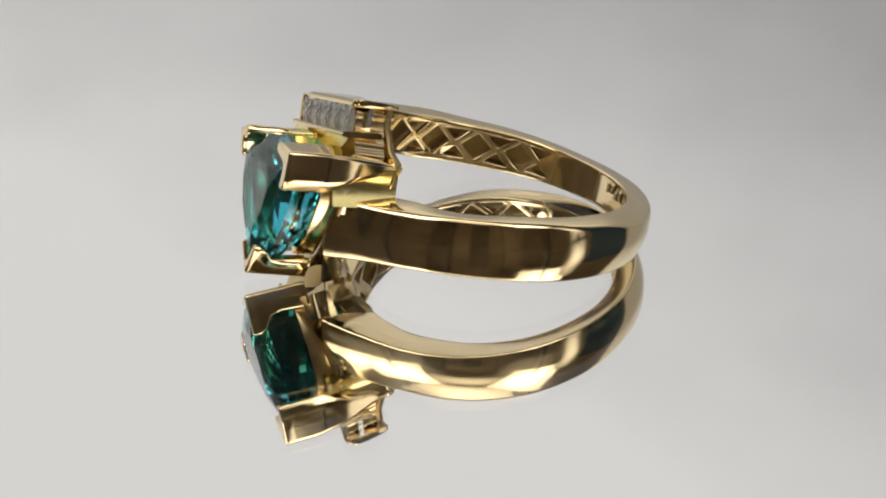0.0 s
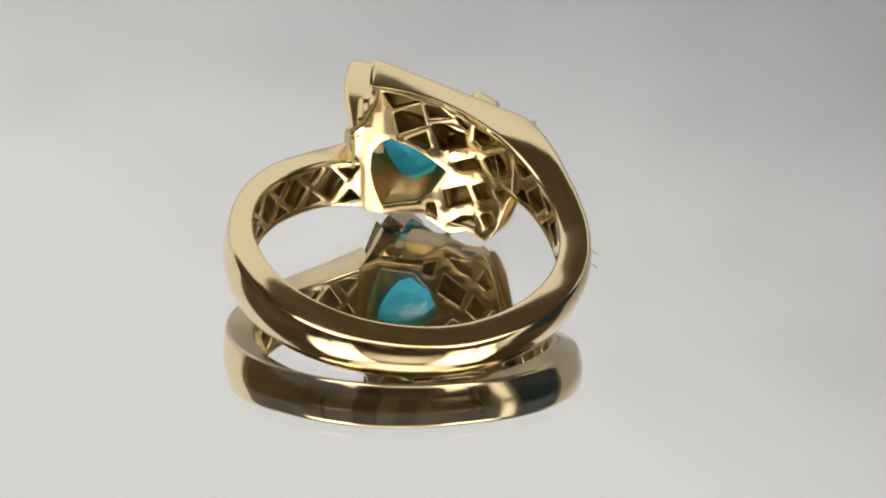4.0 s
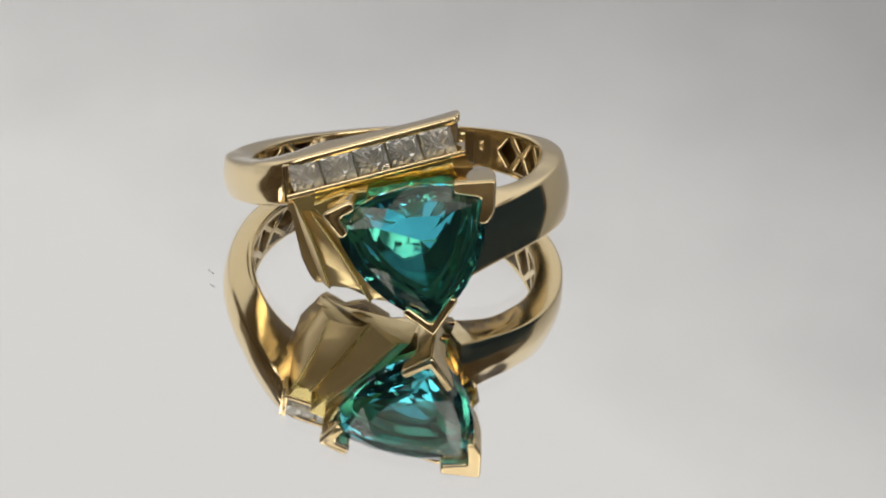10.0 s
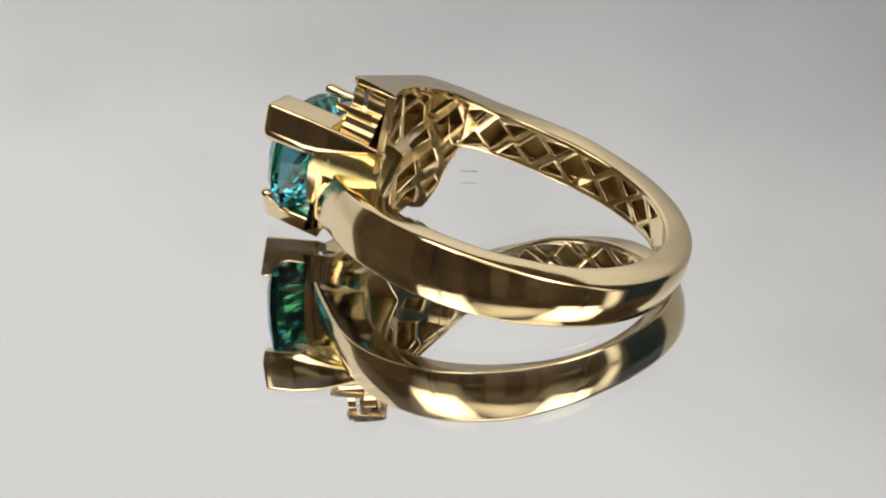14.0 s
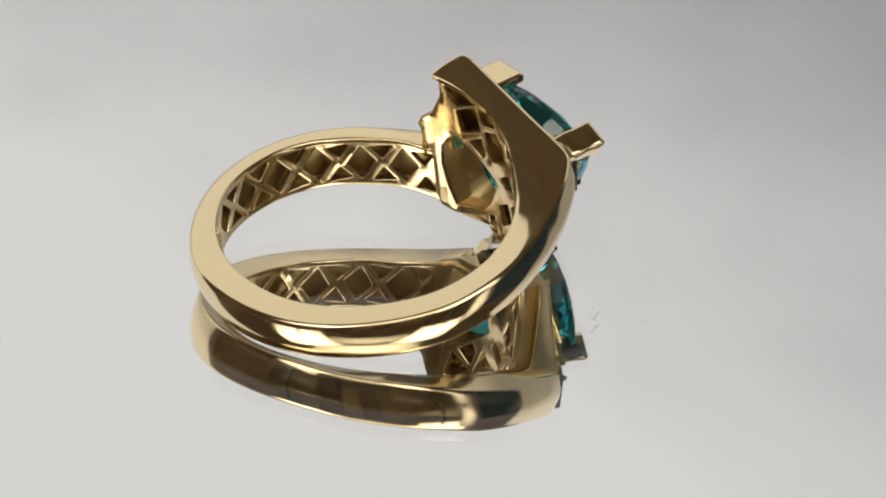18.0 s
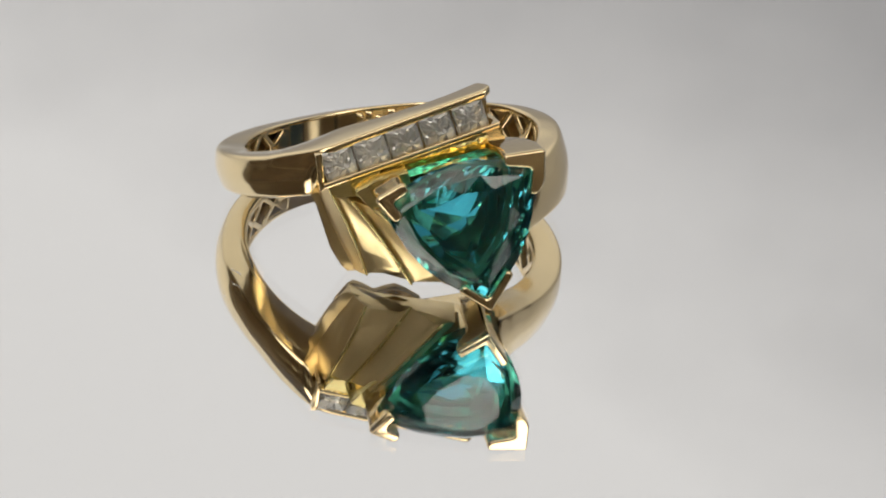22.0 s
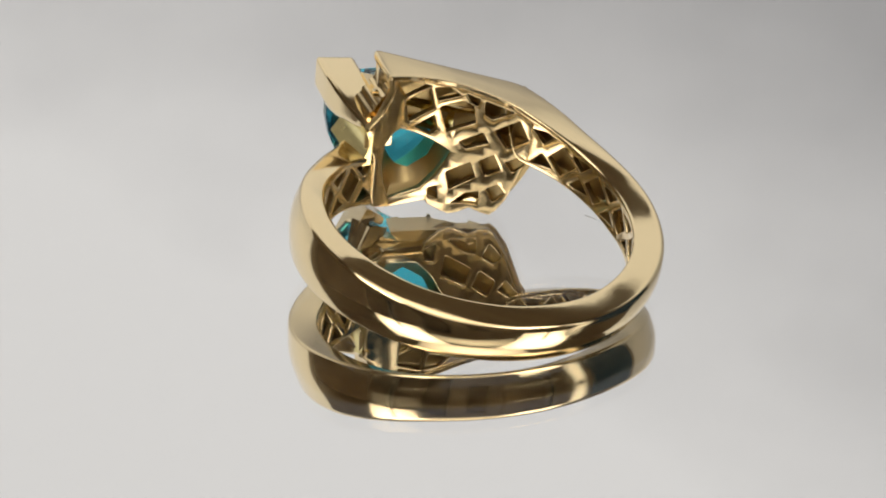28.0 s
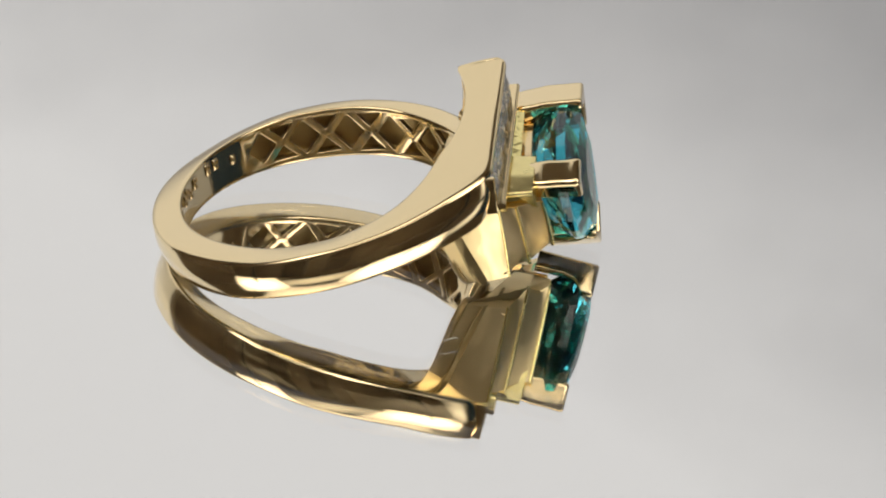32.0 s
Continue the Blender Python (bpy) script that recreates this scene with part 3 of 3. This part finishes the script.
def build_stone():
    bm = bmesh.new()
    def ringv(k, y, n, shift=0):
        pts = trillion(k, n)
        pts = pts[shift:] + pts[:shift]
        return [bm.verts.new((x, y, z)) for x, z in pts]
    g0 = ringv(1.0, -15.9, 6)
    g1 = ringv(1.0, -15.3, 6)
    crown = ringv(0.80, -16.65, 3)
    tab = [bm.verts.new((x, -17.02, z)) for x, z in [trillion(0.58, 6)[i] for i in range(1, 18, 2)]]
    tip = bm.verts.new((MID[0] + 0.2, -12.55, MID[1] - 0.2))
    keel = ringv(0.66, -13.35, 3)
    bm.faces.new(tab)
    n = 9
    for i in range(n):
        j = (i + 1) % n
        bm.faces.new((crown[i], tab[i], tab[i - 1]))
        bm.faces.new((tab[i], crown[i], crown[j]))
        a, b, c = g0[2 * i], g0[2 * i + 1], g0[(2 * i + 2) % 18]
        bm.faces.new((crown[i], a, b))
        bm.faces.new((crown[i], b, crown[j]))
        bm.faces.new((crown[j], b, c))
        a, b, c = g1[2 * i], g1[2 * i + 1], g1[(2 * i + 2) % 18]
        bm.faces.new((b, a, keel[i]))
        bm.faces.new((c, b, keel[i]))
        bm.faces.new((c, keel[i], keel[j]))
        bm.faces.new((keel[i], tip, keel[j]))
    for i in range(18):
        j = (i + 1) % 18
        bm.faces.new((g0[i], g1[i], g1[j], g0[j]))
    return bm


def leaning(bm, forward):
    """Moves a piece outward; the lower edge of the gemstone stands out further than its upper edge."""
    for v in bm.verts:
        v.co.y -= forward + 0.055 * (4.3 - v.co.z)
    return bm


part("gemstone", leaning(build_stone(), 0.65), TEAL, ring, "faceted teal blue-green trillion gemstone", smooth=0, head=True)


def frustum(k0, y0, k1, y1, thick, n=8, bulge=1.2):
    """A hollow collar that follows the stone's outline."""
    secs = []
    for k, y in ((k0, y0), (k1, y1), (k1 - thick, y1), (k0 - thick, y0)):
        secs.append([(x, y, z) for x, z in trillion(k, n, bulge)])
    bm = bmesh.new()
    rows = [[bm.verts.new(p) for p in s] for s in secs]
    m = len(rows[0])
    for a, b in zip(rows, rows[1:] + rows[:1]):
        for i in range(m):
            bm.faces.new((a[i], a[(i + 1) % m], b[(i + 1) % m], b[i]))
    return bm


part("stone_seat", leaning(frustum(0.80, -13.9, 0.78, -11.2, 0.2), 0.3), GOLD_SATIN, ring, "gold collar under the gemstone", smooth=30, head=True)


def dome(loop, front, high=0.30, inset=0.19):
    """Loops that round the end of a prong over."""
    out = []
    for deg in (0, 22, 42, 60, 75, 86):
        a = radians(deg)
        out.append((front + high * (1 - math.sin(a)), widened(loop, -inset * (1 - math.cos(a)))))
    return out


def prong(outline, back, front, flare=1.3, r=0.36):
    """A solid prong: flared at its root, rounded over at its tip."""
    cx, cz = sum(p[0] for p in outline) / len(outline), sum(p[1] for p in outline) / len(outline)
    ring2d = rounded(outline, r, 4)
    deep = back - front
    rows = []
    for u, k in ((0.0, flare), (0.1, 1 + (flare - 1) * 0.72), (0.2, 1 + (flare - 1) * 0.45), (0.32, 1 + (flare - 1) * 0.2), (0.46, 0.99), (0.6, 0.955), (0.74, 0.96), (0.86, 0.985)):
        rows.append([(cx + (x - cx) * k, back - deep * u, cz + (z - cz) * k) for x, z in ring2d])
    rows += [[(x, y, z) for x, z in loop] for y, loop in dome(ring2d, front)]
    return sweep(rows)


V_PRONG = "V-shaped gold prong over a corner of the gemstone"


def vee(apex, a, b, thick):
    """Outline of a V-shaped prong end: two arms from the apex to a and b."""
    apex, a, b = Vector(apex), Vector(a), Vector(b)
    u, v = (a - apex).normalized(), (b - apex).normalized()
    n, m = Vector((-u.y, u.x)), Vector((-v.y, v.x))
    n = n if n.dot(v) > 0 else -n
    m = m if m.dot(u) > 0 else -m
    k = thick / max(math.sin(u.angle(v)), 0.3)
    return [tuple(p) for p in (apex, a, a + n * thick, apex + u * k + v * k, b + m * thick, b)]


part("prong", prong(vee((-3.9, 6.25), (-1.95, 7.3), (-2.55, 4.6), 0.78), -13.2, -16.85, 0.84, 0.42), GOLD, ring, V_PRONG, smooth=50)


def hooked(apex, a, b, thick, rows, front, r=0.28):
    """A prong whose arms are short at its root and hook over the gemstone at its tip; rows are (y, length of the arms)."""
    apex, a, b = Vector(apex), Vector(a), Vector(b)
    out = [[(x, y, z) for x, z in rounded(vee(apex, apex.lerp(a, k), apex.lerp(b, k), thick), r, 4)] for y, k in rows]
    loop = rounded(vee(apex, a, b, thick), r, 4)
    return sweep(out + [[(x, y, z) for x, z in ring2d] for y, ring2d in dome(loop, front)])


part("prong", hooked((3.62, -1.6), (1.5, -0.15), (5.15, 0.9), 0.62, [(-12.6, 0.62), (-14.6, 0.58), (-15.4, 0.66), (-15.9, 0.95), (-16.3, 1.0)], -16.85), GOLD, ring, V_PRONG, smooth=50)

TIP = [(6.42, 9.0), (3.6, 8.72), (3.65, 7.95), (5.5, 7.75), (5.3, 6.05), (5.9, 6.0), (6.4, 6.8)]
BEAM = [(-8.8, [(5.1, 7.95), (4.7, 7.85), (4.7, 7.7), (4.75, 7.6), (4.8, 7.5), (4.95, 7.5), (5.1, 7.65)]),
        (-9.75, [(5.2, 8.1), (3.6, 7.95), (3.6, 7.6), (4.0, 7.5), (4.5, 7.4), (4.8, 7.4), (5.2, 7.6)]),
        (-10.6, [(5.45, 8.35), (3.4, 8.2), (3.4, 7.4), (4.0, 7.2), (4.6, 7.05), (5.0, 7.05), (5.45, 7.3)]),
        (-12.2, [(5.95, 8.65), (3.4, 8.45), (3.4, 7.4), (4.2, 7.1), (4.8, 6.7), (5.4, 6.65), (5.9, 7.0)]),
        (-13.2, [(6.2, 8.82), (3.4, 8.6), (3.4, 7.4), (4.4, 7.0), (4.9, 6.35), (5.6, 6.3), (6.15, 6.75)]),
        (-14.2, [(6.33, 8.92), (3.5, 8.65), (3.5, 7.7), (5.0, 7.2), (5.1, 6.0), (5.7, 5.95), (6.3, 6.7)]), (-14.9, TIP), (-16.5, TIP)]
BEAM_ROWS = [[(x, y, z) for x, z in rounded(poly, 0.34, 5)] for y, poly in BEAM]
BEAM_ROWS += [[(x, y, z) for x, z in loop] for y, loop in dome(rounded(TIP, 0.34, 5), -17.34)]
part("prong", sweep(BEAM_ROWS), GOLD, ring, "long gold prong beam that ends in a V", smooth=50, head=True)


def shoulder(profile, y0, y1, lean, lift, n=6):
    """A moulding on the side of the head, carried outward from the finger hole."""
    rows = []
    for i in range(n + 1):
        y = y0 + (y1 - y0) * i / n
        d = y0 - y
        rows.append([(x + (lean * d if x > 3 else 0), y, z + lift * d) for x, z in profile])
    return sweep(rows)


def cove(x0, z0, x1, z1, deep, inner=2.6, n=8):
    """Profile with a hollow face between two rims."""
    face = [(x0 + (x1 - x0) * i / n - deep * math.sin(math.pi * i / n), z0 + (z1 - z0) * i / n) for i in range(n + 1)]
    return [(inner, z0), (x0 - 0.15, z0)] + face + [(x1 - 0.15, z1), (inner, z1)]


# mouldings between the bar's free end and the band, from above downward
STEPS = [(2.9, 11.0), (3.5, 11.0), (3.42, 10.4), (3.6, 9.85), (3.98, 9.7), (4.02, 9.3), (4.32, 9.15), (4.38, 8.75), (4.72, 8.55), (4.85, 7.9), (4.85, 5.8), (2.9, 5.8)]
part("side_moulding", shoulder(rounded(STEPS, 0.12, 3), -10.12, -12.3, 0.12, 0.1), GOLD_SATIN, ring, "stepped gold moulding under the bar's free end", smooth=50, head=True)
part("side_cove", shoulder(cove(5.2, 7.8, 5.65, 5.15, 0.5, 4.7), -8.9, -13.6, 0.11, 0.02), GOLD_YELLOW, ring, "hollow yellow gold moulding under the long prong", smooth=50, head=True)


def build_cheek(n=14, m=8):
    """The smooth hollow cheek between the end of the band and the gemstone's lower prong."""
    rows = []
    for i in range(n + 1):
        u = i / n
        back, front = Vector((6.6, -11.3, 4.95)).lerp(Vector((3.75, -11.3, -0.45)), u), Vector((6.35, -12.05, 4.7)).lerp(Vector((4.6, -13.2, -0.85)), u)
        side = Vector((-0.85, 0.0, 0.45)).normalized()
        pts = [back + Vector((-1.2, 0.2, 0))] + [back.lerp(front, j / m) + side * 0.28 * math.sin(math.pi * j / m) for j in range(m + 1)] + [front + Vector((-0.7, 0.35, 0.3)), front + Vector((-1.3, 1.0, 0.5))]
        rows.append([tuple(p) for p in pts])
    return sweep(rows)


part("cheek", build_cheek(), GOLD, ring, "hollow polished cheek beside the gemstone", smooth=50)


def build_ledge():
    """The curved ledge under the diamond channel."""
    secs = []
    for i in range(13):
        x = -5.3 + 9.0 * i / 12
        zt = bar_top(x) - 2.6
        zs = 6.5 + 0.225 * (x + 4.8)
        zs = min(zs, zt - 0.3)
        pts = [(-11.1, zt)]
        for j in range(7):
            a = radians(90 * j / 6)
            pts.append((-12.6 - 0.85 * (1 - math.cos(a)), zt - (zt - zs) * math.sin(a)))
        pts += [(-13.5, zs), (-13.5, zs - 0.5), (-12.0, zs - 0.7)]
        secs.append([(x, y, z) for y, z in pts])
    return sweep(secs)


part("channel_foot", prism(rounded([(-6.3, 6.1), (-4.6, 6.75), (-2.8, 7.2), (-2.8, 5.4), (-5.7, 5.3)], 0.2, 3), -10.8, -12.3, 0.14, 2), GOLD_YELLOW, ring, "yellow gold wall under the diamond channel", smooth=50)
part("claw_root", prism(rounded([(-5.0, 6.15), (-3.3, 6.9), (-1.0, 7.5), (-0.6, 4.2), (-2.2, 3.6), (-3.5, 4.5)], 0.3, 3), -10.8, -13.9, 0.18, 3, 0.12), GOLD_YELLOW, ring, "yellow gold root of a prong", smooth=50)
part("ledge", build_ledge(), GOLD_CAST, ring, "curved gold ledge between the bar and the gemstone", smooth=50, head=True)
# front edges of the steps on the head's flank, from top to foot
STEP_LINES = [((-6.05, -11.85, 5.75), (-3.65, -11.55, -0.2)), ((-4.75, -12.75, 5.15), (-0.85, -12.5, -0.72)), ((-3.35, -14.2, 4.9), (1.15, -13.9, -0.35))]


def build_flank(n=16):
    """The flank of the head: a broad curved face from the finger hole, then steps that follow the gemstone."""
    rows = []
    for i in range(n + 1):
        u = i / n
        z = 6.0 - 6.15 * u
        x = -6.75 + 2.3 * u - 0.25 * math.sin(math.pi * u)
        y = -math.sqrt(9.75 ** 2 - x * x)
        pts = [Vector((x + 1.6, -math.sqrt(10.3 ** 2 - (x + 1.6) ** 2), z)), Vector((x, y - 0.15, z))]
        edge = Vector(STEP_LINES[0][0]).lerp(Vector(STEP_LINES[0][1]), u)
        for j in (1, 2, 3, 4):
            k = j / 5
            pts.append(pts[1].lerp(edge, k) + Vector((-0.22, 0, 0)) * math.sin(math.pi * k))
        for j, (top, foot) in enumerate(STEP_LINES):
            edge = Vector(top).lerp(Vector(foot), u) + Vector((0.12, 0.05, 0)) * math.sin(math.pi * u)
            pts.append(edge)
            if j < 2:
                follow = Vector(STEP_LINES[j + 1][0]).lerp(Vector(STEP_LINES[j + 1][1]), u)
                lift = Vector((0, 0, 0.55)) * u ** 6
                pts += [edge + Vector((0.2, 0.06, 0)) + lift * 0.3, edge.lerp(follow, 0.75) + Vector((0.1, 0.2, 0)) + lift]
        pts += [pts[-1] + Vector((0.8, 0.1, 0)), pts[-1] + Vector((1.2, 2.6, 0.3))]
        rows.append([tuple(p) for p in pts])
    return sweep(rows)


def bead(a, b, r, n=10, m=10):
    """A slim rounded rib from a to b, slightly bowed."""
    a, b = Vector(a), Vector(b)
    rows = []
    for i in range(n + 1):
        u = i / n
        c = a.lerp(b, u) + Vector((0.18 * math.sin(math.pi * u), 0, 0))
        k = r * (0.55 + 0.45 * math.sin(math.pi * min(max(u, 0.06), 0.94)) ** 0.5)
        rows.append([(c.x + k * math.cos(2 * math.pi * j / m), c.y + k * math.sin(2 * math.pi * j / m), c.z) for j in range(m)])
    return sweep(rows)


part("flank", build_flank(), GOLD_BRUSHED, ring, "polished gold flank of the ring's head, in steps", smooth=42)
for (top, foot), r in zip(STEP_LINES, (0.12, 0.14, 0.16)):
    part("rib", bead(top, foot, r), GOLD_YELLOW, ring, "slim bright gold rib on a step of the head", smooth=60)
part("under_wall", prism([(-4.6, 0.15), (-3.4, 0.6), (-2.2, -0.05), (-0.1, 0.85), (2.9, 0.7), (2.9, 1.25), (-0.2, 1.25), (-2.2, 0.25), (-3.4, 1.0), (-4.45, 0.6)], lambda x: hole_y(x, 9.8), -12.0, 0.08, 2), GOLD, ring, smooth=50, head=True)


def build_hallmarks():
    for d, z, wide, tall in ((184, 5.3, 0.46, 0.85), (180.3, 5.45, 0.5, 0.85), (176.4, 5.2, 0.46, 0.7), (171, 5.55, 0.6, 0.85), (160.5, 5.7, 0.5, 0.8), (155.5, 5.75, 0.52, 0.8), (146, 5.4, 0.44, 0.7)):
        bm = bmesh.new()
        rows = []
        for u in (-1, -0.6, 0.6, 1):
            k = d + math.degrees(u * wide / 2 / 10.3)
            edge = 0.05 if abs(u) == 1 else -0.07
            rows.append([bm.verts.new(at_angle(r, k, z + v * tall / 2)) for v, r in ((-1, 10.36), (-0.75, 10.3 + edge), (0.75, 10.3 + edge), (1, 10.36))])
        for a, b in zip(rows, rows[1:]):
            for i in range(4):
                bm.faces.new((a[i], a[(i + 1) % 4], b[(i + 1) % 4], b[i]))
        bm.faces.new(rows[0][::-1])
        bm.faces.new(rows[-1])
        part("hallmark", bm, GOLD_SATIN, band, "small raised mark inside the band", smooth=60)


build_hallmarks()


def build_lint(name, x, y, length, turn, label):
    """A short curled fibre that lies on the glass."""
    bm = bmesh.new()
    rows = []
    for i in range(7):
        u = i / 6 - 0.5
        c = Vector((u * length, 0.12 * length * math.sin(u * 5), 0))
        w = 0.017 * (1 - 1.4 * abs(u)) + 0.01
        rows.append([bm.verts.new(c + Vector((0, w * math.cos(k * math.pi / 3), 0.03 + 0.03 * math.sin(k * math.pi / 3)))) for k in range(6)])
    for a, b in zip(rows, rows[1:]):
        for k in range(6):
            bm.faces.new((a[k], a[(k + 1) % 6], b[(k + 1) % 6], b[k]))
    bm.faces.new(rows[0][::-1])
    bm.faces.new(rows[-1])
    ob = tagged(put(name, bm, LINT, None, smooth=60, weighted=False), label, "lint", group="lint on the mirror")
    return ob, pose(x * S, y * S, GLASS, 0, 0, turn)


LINTS = [build_lint("lint_fibre", -14.0, -3.9, 1.2, 105, "short grey lint fibre on the mirror"),
         build_lint("dust_speck", -15.1, -7.4, 0.14, 70, "tiny grey dust speck on the mirror")]


def motions():
    steps = [i * 0.5 for i in range(65)]
    lie = pose(0, 0, 0.289 * S, 0, LEAN, 0) @ pose(0, 0, 0, TILT, 0, 0) @ Matrix.Translation(Vector(HUB) * S)
    walk(ring, [(t, pose(0, 0, 0, 0, 0, YAW0 + SPIN * t) @ lie) for t in steps])
    for ob, lie_there in LINTS:
        walk(ob, [(t, pose(0, 0, 0, 0, 0, YAW0 + SPIN * t) @ lie_there) for t in steps])
    walk(turntable, [(t, pose(0, 0, 0, 0, 0, YAW0 + SPIN * t)) for t in steps])


motions()
